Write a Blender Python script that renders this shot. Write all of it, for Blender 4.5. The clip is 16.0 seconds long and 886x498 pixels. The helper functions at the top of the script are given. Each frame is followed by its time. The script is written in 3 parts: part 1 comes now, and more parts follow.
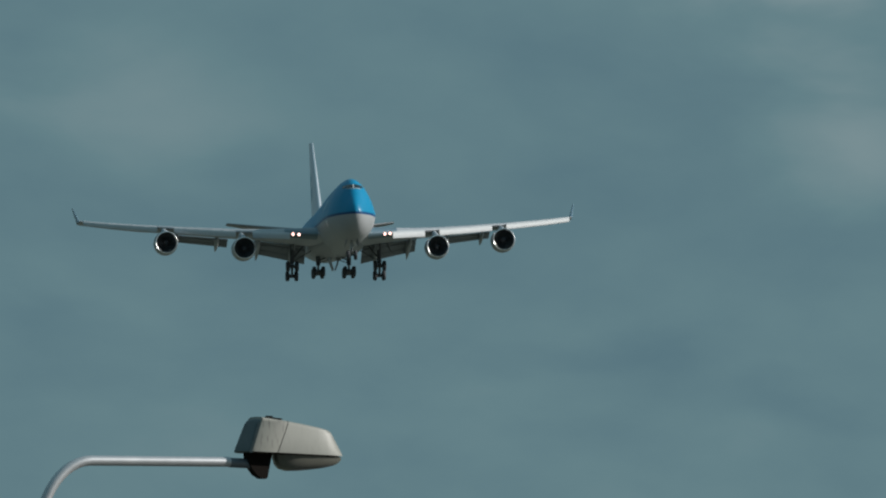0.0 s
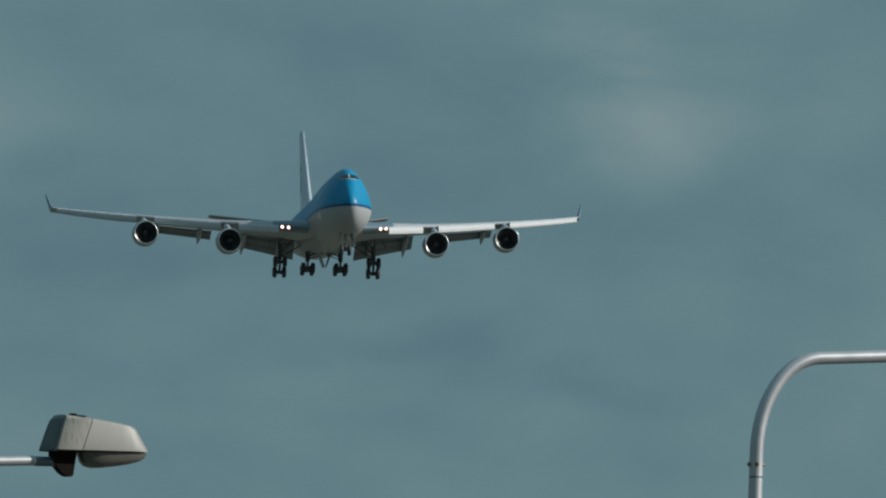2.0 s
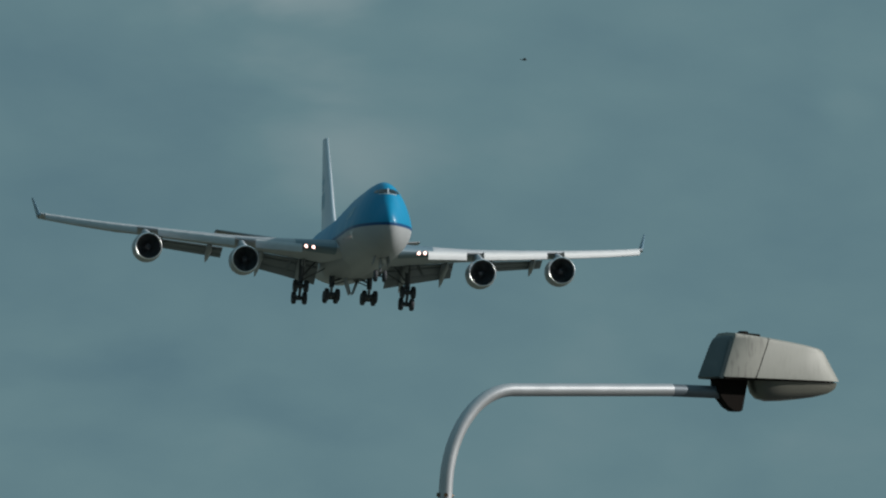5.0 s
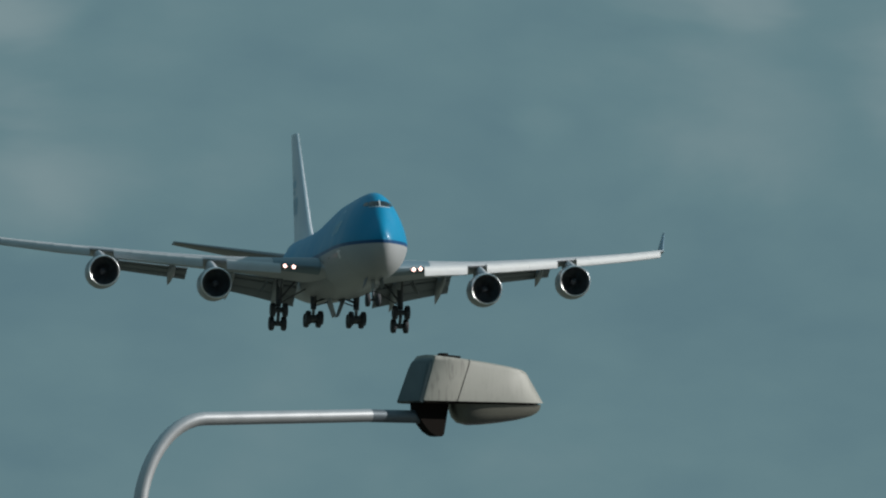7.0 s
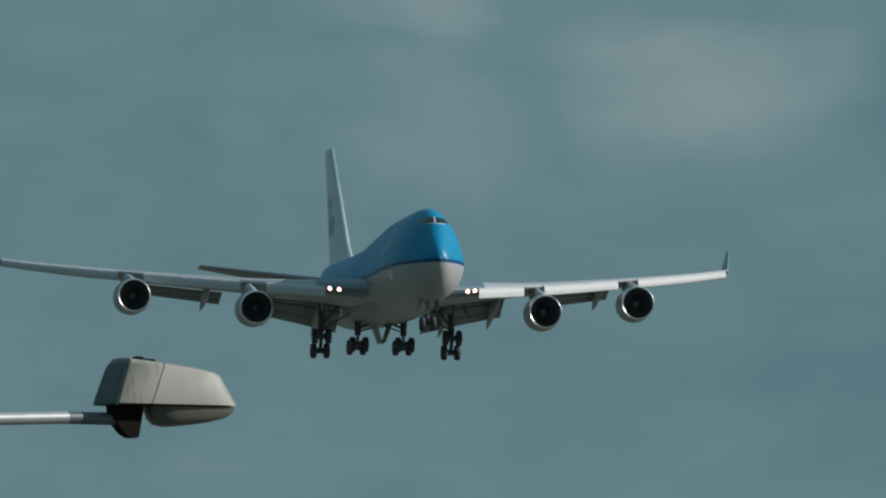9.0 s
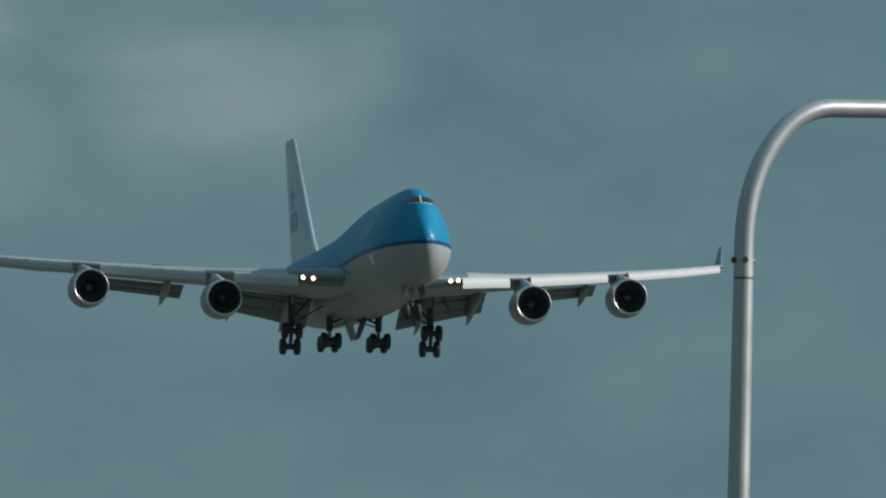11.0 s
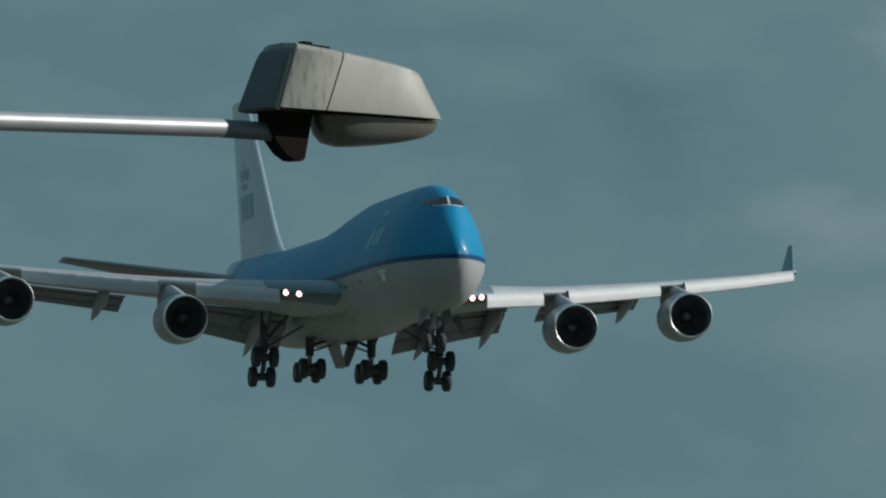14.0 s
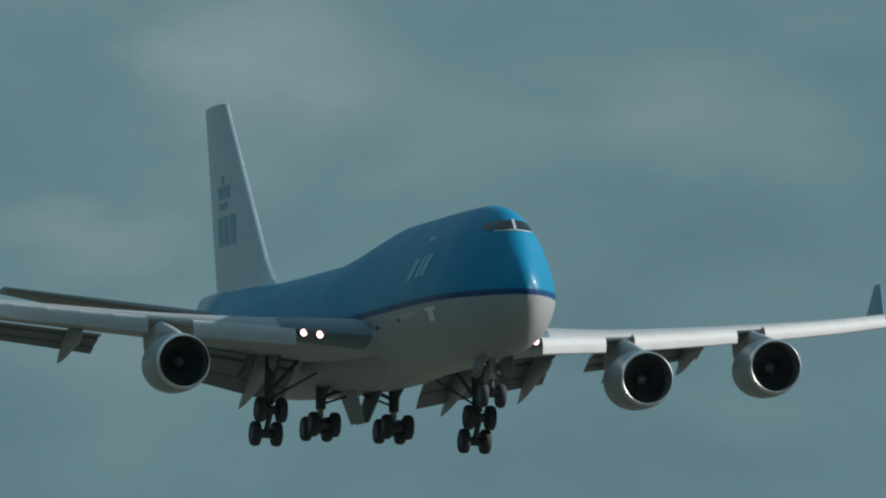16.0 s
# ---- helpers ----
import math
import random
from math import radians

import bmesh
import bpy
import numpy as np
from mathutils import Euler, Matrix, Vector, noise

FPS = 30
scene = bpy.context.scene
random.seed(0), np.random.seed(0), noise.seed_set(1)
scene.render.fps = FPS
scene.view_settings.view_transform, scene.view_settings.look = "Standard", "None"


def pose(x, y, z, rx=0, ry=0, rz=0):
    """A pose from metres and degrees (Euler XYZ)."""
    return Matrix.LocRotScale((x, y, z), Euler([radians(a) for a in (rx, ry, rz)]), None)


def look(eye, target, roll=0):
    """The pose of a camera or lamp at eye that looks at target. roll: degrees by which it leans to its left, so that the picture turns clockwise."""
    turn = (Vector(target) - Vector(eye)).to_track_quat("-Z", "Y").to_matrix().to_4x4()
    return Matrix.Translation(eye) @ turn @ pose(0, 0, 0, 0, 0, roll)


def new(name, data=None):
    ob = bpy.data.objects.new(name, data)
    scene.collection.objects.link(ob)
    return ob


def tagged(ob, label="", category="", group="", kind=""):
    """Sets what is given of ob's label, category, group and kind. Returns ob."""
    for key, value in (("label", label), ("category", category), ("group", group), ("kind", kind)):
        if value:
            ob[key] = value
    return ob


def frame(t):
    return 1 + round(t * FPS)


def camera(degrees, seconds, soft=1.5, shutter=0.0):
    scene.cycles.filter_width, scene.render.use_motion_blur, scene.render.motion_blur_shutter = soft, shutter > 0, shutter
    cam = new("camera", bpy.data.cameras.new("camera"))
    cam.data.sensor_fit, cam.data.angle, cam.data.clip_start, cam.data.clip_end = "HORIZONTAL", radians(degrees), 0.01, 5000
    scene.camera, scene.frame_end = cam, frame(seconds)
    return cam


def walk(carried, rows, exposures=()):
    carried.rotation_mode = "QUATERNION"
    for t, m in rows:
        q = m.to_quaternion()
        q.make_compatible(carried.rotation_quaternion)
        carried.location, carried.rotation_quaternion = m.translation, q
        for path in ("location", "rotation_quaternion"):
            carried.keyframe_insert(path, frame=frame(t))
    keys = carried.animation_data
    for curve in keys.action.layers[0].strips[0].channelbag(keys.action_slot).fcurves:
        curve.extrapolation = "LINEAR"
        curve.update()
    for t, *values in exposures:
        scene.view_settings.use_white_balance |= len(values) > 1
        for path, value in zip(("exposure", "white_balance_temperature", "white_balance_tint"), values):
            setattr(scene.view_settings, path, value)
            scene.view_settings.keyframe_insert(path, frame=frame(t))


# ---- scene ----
cam = camera(2.7899, 16.0, soft=2.2, shutter=0.0)
# seconds; place; tilt, turn and lean in degrees
CAMERA_ROWS = (
    (0.0, -0.323, -2.006, 1.592, 93.040, -9.141, 2.935),
    (0.5, -0.178, -1.085, 1.642, 93.039, -9.329, 3.203),
    (1.0, -0.089, -0.531, 1.672, 93.023, -9.481, 3.387),
    (1.5, -0.013, -0.078, 1.696, 93.016, -9.625, 2.650),
    (2.0, -0.288, -1.672, 1.610, 93.034, -9.779, 1.489),
    (2.5, -0.770, -4.398, 1.461, 93.068, -9.927, 1.891),
    (3.0, -1.164, -6.552, 1.340, 93.099, -10.074, 2.690),
    (3.5, -1.228, -6.827, 1.323, 93.112, -10.200, 2.687),
    (4.0, -0.655, -3.574, 1.501, 93.133, -10.384, 2.289),
    (4.5, -0.407, -2.173, 1.579, 93.144, -10.603, 2.797),
    (4.7, -0.318, -1.684, 1.606, 93.147, -10.699, 3.104),
    (6.8, 0.532, 2.582, 1.849, 93.240, -11.639, 1.663),
    (7.0, 0.551, 2.660, 1.855, 93.260, -11.707, 1.829),
    (7.5, 0.468, 2.216, 1.830, 93.290, -11.932, 1.862),
    (8.0, 0.347, 1.609, 1.795, 93.304, -12.177, 1.896),
    (8.5, 0.175, 0.794, 1.747, 93.303, -12.424, 2.068),
    (11.0, 0.099, 0.393, 1.724, 93.353, -14.130, 0.296),
    (11.5, -0.306, -1.184, 1.628, 93.379, -14.500, 0.617),
    (12.0, -0.245, -0.917, 1.644, 93.392, -14.945, 0.864),
    (12.5, 0.770, 2.804, 1.872, 93.390, -15.362, 2.081),
    (13.0, 1.211, 4.273, 1.964, 93.397, -15.826, 2.968),
    (13.5, 1.283, 4.406, 1.975, 93.429, -16.239, 1.978),
    (14.0, 1.180, 3.931, 1.947, 93.445, -16.704, 1.137),
    (14.5, 1.252, 4.052, 1.957, 93.472, -17.171, 1.069),
    (15.0, 1.059, 3.310, 1.913, 93.501, -17.749, 1.593),
    (15.5, 0.716, 2.151, 1.840, 93.527, -18.401, 1.741),
    (16.0, 0.324, 0.937, 1.762, 93.553, -19.064, 2.066),
)
walk(cam, [(t, pose(x, y, z, tilt, 0, turn) @ pose(0, 0, 0, 0, 0, lean)) for t, x, y, z, tilt, turn, lean in CAMERA_ROWS],
     exposures=((0, 0.02), (11.0, 0.0), (12.3, -0.06), (13.9, -0.06), (14.5, 0.08), (15.2, 0.06), (16.0, 0.05)))

# ---- world, sun, exposure ----
SUN_AZ, SUN_EL = 104.0, 28.0          # degrees clockwise from +y, degrees above the horizon
scene.view_settings.exposure = 0.0


def sky_world():
    w = bpy.data.worlds.new("overcast_sky")
    scene.world = w
    w.use_nodes = True
    nt = w.node_tree
    nt.nodes.clear()
    N, L = nt.nodes.new, nt.links.new
    out, bg = N("ShaderNodeOutputWorld"), N("ShaderNodeBackground")
    sky = N("ShaderNodeTexSky")
    sky.sky_type, sky.sun_disc = "NISHITA", False
    sky.sun_elevation, sky.sun_rotation = radians(SUN_EL), radians(SUN_AZ)
    sky.air_density, sky.dust_density = 1.0, 1.2
    scale = N("ShaderNodeVectorMath")
    scale.operation = "SCALE"
    scale.inputs["Scale"].default_value = 0.07
    L(sky.outputs["Color"], scale.inputs[0])
    co = N("ShaderNodeTexCoord")
    # cloud deck: wide soft banks and finer wisps, both drawn on the directions of the sky
    mp = N("ShaderNodeMapping")
    mp.inputs["Scale"].default_value = (1.0, 1.0, 1.9)
    mp.inputs["Location"].default_value = CLOUD_SHIFT
    L(co.outputs["Generated"], mp.inputs["Vector"])
    n1, n2 = N("ShaderNodeTexNoise"), N("ShaderNodeTexNoise")
    n1.inputs["Scale"].default_value, n1.inputs["Detail"].default_value = 42.0, 5.0
    n1.inputs["Roughness"].default_value, n1.inputs["Distortion"].default_value = 0.5, 0.4
    n2.inputs["Scale"].default_value, n2.inputs["Detail"].default_value = 120.0, 5.0
    L(mp.outputs[0], n1.inputs["Vector"]), L(mp.outputs[0], n2.inputs["Vector"])

    def math_node(op, a, b):
        m = N("ShaderNodeMath")
        m.operation = op
        for i, v in enumerate((a, b)):
            if isinstance(v, (int, float)):
                m.inputs[i].default_value = v
            else:
                L(v, m.inputs[i])
        return m.outputs[0]
    total = math_node("MULTIPLY", n1.outputs[0], 0.29)
    total = math_node("ADD", total, math_node("MULTIPLY", n2.outputs[0], 0.19))
    # single cloud banks: azimuth, elevation, half width, half height in degrees, how much paler
    for az, el, wa, wb, gain in CLOUD_BANKS:
        d = Vector((math.sin(radians(az)) * math.cos(radians(el)), math.cos(radians(az)) * math.cos(radians(el)), math.sin(radians(el))))
        m = N("ShaderNodeMapping")
        m.vector_type = "TEXTURE"
        m.inputs["Location"].default_value = d
        m.inputs["Rotation"].default_value = (0, 0, -radians(az))
        m.inputs["Scale"].default_value = (radians(wa), 1.0, radians(wb))
        warp = N("ShaderNodeVectorMath")
        warp.operation = "MULTIPLY_ADD"
        L(n1.outputs["Color"], warp.inputs[0])
        warp.inputs[1].default_value = (0.022, 0.022, 0.014)
        L(co.outputs["Generated"], warp.inputs[2])
        off = N("ShaderNodeVectorMath")
        off.operation = "SUBTRACT"
        L(warp.outputs[0], off.inputs[0])
        off.inputs[1].default_value = (0.011, 0.011, 0.007)
        L(off.outputs[0], m.inputs["Vector"])
        ln = N("ShaderNodeVectorMath")
        ln.operation = "LENGTH"
        L(m.outputs[0], ln.inputs[0])
        mr = N("ShaderNodeMapRange")
        mr.interpolation_type = "SMOOTHERSTEP"
        mr.inputs["From Min"].default_value, mr.inputs["From Max"].default_value = 0.0, 1.0
        mr.inputs["To Min"].default_value, mr.inputs["To Max"].default_value = gain, 0.0
        L(ln.outputs["Value"], mr.inputs["Value"])
        total = math_node("ADD", total, mr.outputs[0])
    ramp = N("ShaderNodeValToRGB")
    e = ramp.color_ramp.elements
    e[0].position, e[0].color = 0.12, (0.088, 0.168, 0.207, 1)
    e[1].position, e[1].color = 0.62, (0.226, 0.303, 0.322, 1)
    mid = e.new(0.27)
    mid.color = (0.120, 0.212, 0.241, 1)
    L(total, ramp.inputs["Fac"])
    mix = N("ShaderNodeMix")
    mix.data_type = "RGBA"
    sep = N("ShaderNodeSeparateXYZ")
    L(co.outputs["Generated"], sep.inputs[0])

    def by_height(lo, hi, a, b):
        mr = N("ShaderNodeMapRange")
        mr.interpolation_type = "SMOOTHSTEP"
        for key, v in (("From Min", lo), ("From Max", hi), ("To Min", a), ("To Max", b)):
            mr.inputs[key].default_value = v
        L(sep.outputs["Z"], mr.inputs["Value"])
        return mr.outputs[0]
    zen = N("ShaderNodeVectorMath")
    zen.operation = "SCALE"
    L(ramp.outputs[0], zen.inputs[0]), L(by_height(0.35, 0.9, 1.0, 1.9), zen.inputs["Scale"])
    L(by_height(0.15, 0.6, 0.97, 0.85), mix.inputs["Factor"])
    L(scale.outputs[0], mix.inputs["A"]), L(zen.outputs[0], mix.inputs["B"])
    L(mix.outputs["Result"], bg.inputs["Color"])
    bg.inputs["Strength"].default_value = 1.0
    L(bg.outputs[0], out.inputs["Surface"])


CLOUD_SHIFT = (0.31, 0.12, 0.05)
CLOUD_BANKS = (
    (8.12, 3.49, 0.62, 0.42, 0.16),
    (10.11, 3.83, 0.51, 0.18, 0.10),
    (8.36, 3.30, 0.33, 0.13, -0.06),
    (9.52, 2.79, 0.51, 0.13, -0.05),
    (7.92, 2.79, 0.44, 0.20, 0.04),
    (10.35, 3.47, 0.60, 0.29, 0.15),
    (10.30, 3.86, 0.42, 0.18, 0.12),
    (11.20, 3.65, 0.33, 0.20, 0.05),
    (10.35, 2.67, 0.58, 0.13, -0.05),
    (10.60, 3.49, 0.40, 0.24, 0.08),
    (12.65, 3.62, 0.60, 0.33, 0.13),
    (12.45, 4.00, 0.51, 0.20, 0.12),
    (10.37, 3.85, 0.40, 0.22, 0.10),
    (11.88, 3.70, 0.20, 0.13, 0.06),
    (11.06, 3.40, 0.27, 0.24, 0.06),
    (13.57, 3.82, 0.62, 0.38, 0.26),
    (12.74, 4.00, 0.31, 0.24, 0.18),
    (14.24, 3.80, 0.36, 0.31, -0.07),
    (14.87, 3.89, 0.33, 0.18, 0.05),
    (13.91, 3.03, 0.89, 0.27, -0.05),
    (18.41, 4.02, 0.51, 0.58, 0.14),
    (17.26, 3.88, 0.31, 0.36, -0.07),
    (16.66, 4.16, 0.67, 0.18, -0.05),
    (13.96, 3.91, 0.20, 0.22, 0.08),
    (18.58, 4.20, 0.62, 0.31, 0.20),
    (19.14, 4.02, 0.51, 0.29, 0.10),
    (19.91, 4.00, 0.73, 0.29, 0.14),
    (17.97, 3.59, 0.58, 0.16, 0.16),
    (18.88, 3.18, 0.85, 0.38, 0.07),
    (18.08, 3.13, 0.67, 0.49, 0.06),
    (20.03, 3.31, 0.67, 0.56, 0.05),
    (14.21, 2.94, 0.85, 0.58, -0.07),
    (15.19, 2.85, 0.89, 0.33, -0.03),
    (11.73, 2.66, 0.56, 0.33, -0.04),
)
sky_world()
sun = new("sun", bpy.data.lights.new("sun", "SUN"))
sun.data.energy, sun.data.angle, sun.data.color = 5.0, radians(0.6), (1.0, 0.97, 0.91)
sun.matrix_world = look((0, 0, 500), (-500 * math.sin(radians(SUN_AZ)), -500 * math.cos(radians(SUN_AZ)), 500 - 500 * math.tan(radians(SUN_EL))))

# ---- materials ----


def paint(name, colour, rough=0.35, metal=0.0, vary=0.12, scale=3.0, coat=0.0, bump=0.0, streak=0.0, emit=0.0):
    """A procedural surface: base colour with broad and fine variation, dirt streaks and fine relief."""
    m = bpy.data.materials.new(name)
    m.use_nodes = True
    nt = m.node_tree
    b = nt.nodes["Principled BSDF"]
    N, L = nt.nodes.new, nt.links.new
    co = N("ShaderNodeTexCoord")
    n1, n2 = N("ShaderNodeTexNoise"), N("ShaderNodeTexNoise")
    n1.inputs["Scale"].default_value, n1.inputs["Detail"].default_value = scale, 3
    n2.inputs["Scale"].default_value, n2.inputs["Detail"].default_value = scale * 9, 4
    L(co.outputs["Object"], n1.inputs["Vector"])
    if streak:
        mp = N("ShaderNodeMapping")
        mp.inputs["Scale"].default_value = (1.0, 1.0, 0.18)
        L(co.outputs["Object"], mp.inputs["Vector"]), L(mp.outputs[0], n2.inputs["Vector"])
    else:
        L(co.outputs["Object"], n2.inputs["Vector"])
    mix = N("ShaderNodeMix")
    mix.data_type = "RGBA"
    mix.inputs["A"].default_value = [c * (1 - vary) for c in colour] + [1]
    mix.inputs["B"].default_value = [min(1, c * (1 + vary)) for c in colour] + [1]
    L(n1.outputs[0], mix.inputs["Factor"])
    mix2 = N("ShaderNodeMix")
    mix2.data_type = "RGBA"
    L(mix.outputs["Result"], mix2.inputs["A"])
    mix2.inputs["B"].default_value = [c * 0.45 for c in colour] + [1]
    mr = N("ShaderNodeMapRange")
    mr.inputs["From Min"].default_value, mr.inputs["From Max"].default_value = 0.52, 0.75
    mr.inputs["To Max"].default_value = max(streak, vary * 0.6)
    L(n2.outputs[0], mr.inputs["Value"]), L(mr.outputs[0], mix2.inputs["Factor"])
    L(mix2.outputs["Result"], b.inputs["Base Color"])
    mr2 = N("ShaderNodeMapRange")
    mr2.inputs["To Min"].default_value, mr2.inputs["To Max"].default_value = rough * 0.75, min(1, rough * 1.3)
    L(n1.outputs[0], mr2.inputs["Value"]), L(mr2.outputs[0], b.inputs["Roughness"])
    b.inputs["Metallic"].default_value = metal
    b.inputs["Coat Weight"].default_value = coat
    b.inputs["Coat Roughness"].default_value = 0.06
    if bump:
        bp = N("ShaderNodeBump")
        bp.inputs["Strength"].default_value, bp.inputs["Distance"].default_value = 0.4, bump
        L(n2.outputs[0], bp.inputs["Height"]), L(bp.outputs[0], b.inputs["Normal"])
    if emit:
        b.inputs["Emission Color"].default_value = [*colour, 1]
        b.inputs["Emission Strength"].default_value = emit
    return m


def livery():
    """Fuselage paint: bright blue above, a dark blue line, pale grey belly with oil stains."""
    # broad tone variation stands in for mottled cloud reflections on the hull
    m = paint("fuselage_paint", (0.0002, 0.176, 0.330), 0.44, vary=0.12, scale=0.35, coat=0.08)
    nt = m.node_tree
    b = nt.nodes["Principled BSDF"]
    b.inputs["Specular IOR Level"].default_value = 0.2
    b.inputs["Coat Roughness"].default_value = 0.14
    N, L = nt.nodes.new, nt.links.new
    co, sep = N("ShaderNodeTexCoord"), N("ShaderNodeSeparateXYZ")
    L(co.outputs["Object"], sep.inputs[0])
    blue = b.inputs["Base Color"].links[0].from_socket
    noise_fac = nt.nodes["Noise Texture"].outputs[0]

    def step(z, soft):
        mr = N("ShaderNodeMapRange")
        mr.inputs["From Min"].default_value, mr.inputs["From Max"].default_value = z - soft, z + soft
        L(sep.outputs["Z"], mr.inputs["Value"])
        return mr.outputs[0]

    def mixed(fac, a, c):
        mx = N("ShaderNodeMix")
        mx.data_type = "RGBA"
        L(fac, mx.inputs["Factor"])
        for key, v in (("A", a), ("B", c)):
            if isinstance(v, tuple):
                mx.inputs[key].default_value = v
            else:
                L(v, mx.inputs[key])
        return mx.outputs["Result"]
    grey = mixed(noise_fac, (0.235, 0.248, 0.262, 1), (0.335, 0.347, 0.36, 1))
    low = mixed(step(LINE_Z - 0.30 - 5, 0.03), grey, (0.002, 0.045, 0.13, 1))
    aft = N("ShaderNodeMapRange")
    aft.inputs["From Min"].default_value, aft.inputs["From Max"].default_value = -30.5, -33.5
    L(sep.outputs["X"], aft.inputs["Value"])
    L(mixed(aft.outputs[0], mixed(step(LINE_Z - 5, 0.02), low, blue), (0.36, 0.42, 0.47, 1)), b.inputs["Base Color"])
    return m


LINE_Z = 5.28
BLUE = livery()
WHITE = paint("white_paint", (0.62, 0.63, 0.63), 0.35, vary=0.08, scale=0.8, coat=0.2)
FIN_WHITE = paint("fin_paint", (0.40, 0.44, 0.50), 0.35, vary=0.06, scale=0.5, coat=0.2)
GREY = paint("wing_grey_paint", (0.30, 0.32, 0.345), 0.5, vary=0.10, scale=0.7)
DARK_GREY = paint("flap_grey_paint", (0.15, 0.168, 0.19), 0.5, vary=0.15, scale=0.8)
FAIRING = paint("fairing_grey_paint", (0.28, 0.30, 0.325), 0.45, vary=0.1, scale=1.2)
SLAT = paint("slat_bright_paint", (0.39, 0.405, 0.42), 0.6, vary=0.14, scale=1.0)
COWL = paint("cowl_grey_paint", (0.25, 0.268, 0.285), 0.42, vary=0.12, scale=1.0, coat=0.1)
LIP = paint("polished_lip", (0.66, 0.67, 0.69), 0.34, metal=1.0, vary=0.05, scale=2)
# liner lightened: the haze of the distance is put into its colour
INLET = paint("hazed_inlet_liner", (0.13, 0.138, 0.15), 0.6, vary=0.1, scale=2)
FAN = paint("fan_titanium", (0.11, 0.115, 0.125), 0.4, metal=0.6, vary=0.1, scale=4)
SPINNER = paint("spinner_grey", (0.09, 0.09, 0.10), 0.5, vary=0.1, scale=5)
RUBBER = paint("tyre_rubber", (0.036, 0.039, 0.047), 0.8, vary=0.2, scale=6)
STEEL = paint("gear_steel", (0.055, 0.061, 0.072), 0.5, metal=0.2, vary=0.15, scale=5)
PALE_STEEL = paint("gear_pale_paint", (0.40, 0.41, 0.42), 0.4, vary=0.1, scale=5)
COCKPIT_GLASS = paint("cockpit_glass", (0.006, 0.007, 0.010), 0.06, vary=0.05, scale=3, coat=0.6)
WINDOW_TRIM = paint("window_trim", (0.42, 0.48, 0.52), 0.35, vary=0.05, scale=3)
LOGO = paint("logo_blue", (0.15, 0.29, 0.39), 0.4, vary=0.05, scale=1)
MARK = paint("marking_white", (0.17, 0.35, 0.46), 0.45, vary=0.3, scale=2)
LIGHT = paint("landing_light_glow", (1.0, 0.62, 0.54), 0.2, vary=0.0, scale=3, emit=3.4)
BLACK = paint("black_opening", (0.01, 0.01, 0.011), 0.7, vary=0.2, scale=4)
GALV = paint("galvanised_steel", (0.40, 0.41, 0.43), 0.42, metal=0.6, vary=0.06, scale=6)
# dark steel of the joint ring; also paints the head's shadow on the arm
RING_AND_ARM_SHADE = paint("dark_ring_and_arm_shade", (0.10, 0.12, 0.14), 0.45, metal=0.5, vary=0.15, scale=14)
HOUSING = paint("weathered_housing", (0.196, 0.197, 0.178), 0.55, vary=0.2, scale=5, streak=0.2, bump=0.001)
HOUSING_REAR = paint("dirty_housing", (0.205, 0.203, 0.182), 0.65, vary=0.35, scale=4.5, streak=1.0, bump=0.0015)
# streaked dark colour that carries the shade on the housing's rear face
REAR_SHADE = paint("housing_rear_shade", (0.042, 0.060, 0.066), 0.5, vary=0.25, scale=8, streak=0.5)
BOWL = paint("lamp_bowl_plastic", (0.088, 0.086, 0.074), 0.18, vary=0.15, scale=6, coat=0.4)
CAST = paint("black_cast_bracket", (0.010, 0.008, 0.007), 0.9, vary=0.4, scale=22, bump=0.002)
CAST.node_tree.nodes["Principled BSDF"].inputs["Specular IOR Level"].default_value = 0.05
BOLT = paint("rusty_bolt", (0.11, 0.062, 0.03), 0.5, metal=0.4, vary=0.3, scale=60)
FEATHER = paint("dark_feathers", (0.02, 0.02, 0.022), 0.8, vary=0.2, scale=20)
GRASS = paint("ground_grass", (0.088, 0.098, 0.074), 0.9, vary=0.35, scale=0.15, streak=0.4)
ASPHALT = paint("road_asphalt", (0.05, 0.05, 0.052), 0.85, vary=0.2, scale=1.2)

# ---- mesh helpers ----


def part(name, bm, material, parent=None, label="", smooth=True):
    me = bpy.data.meshes.new(name)
    bmesh.ops.recalc_face_normals(bm, faces=bm.faces)
    bm.to_mesh(me)
    bm.free()
    me.materials.append(material)
    if smooth:
        me.shade_smooth()
        me.set_sharp_from_angle(angle=radians(38))
    ob = new(name, me)
    ob.parent = parent
    return tagged(ob, label)


def loft(bm, rings, close=True, caps=True):
    """Skin a list of rings (lists of points, all of one length)."""
    vs = [[bm.verts.new(p) for p in r] for r in rings]
    n = len(vs[0])
    for a, b in zip(vs, vs[1:]):
        for i in range(n if close else n - 1):
            j = (i + 1) % n
            bm.faces.new((a[i], a[j], b[j], b[i]))
    if caps and close:
        bm.faces.new(vs[0][::-1]), bm.faces.new(vs[-1])
    return vs


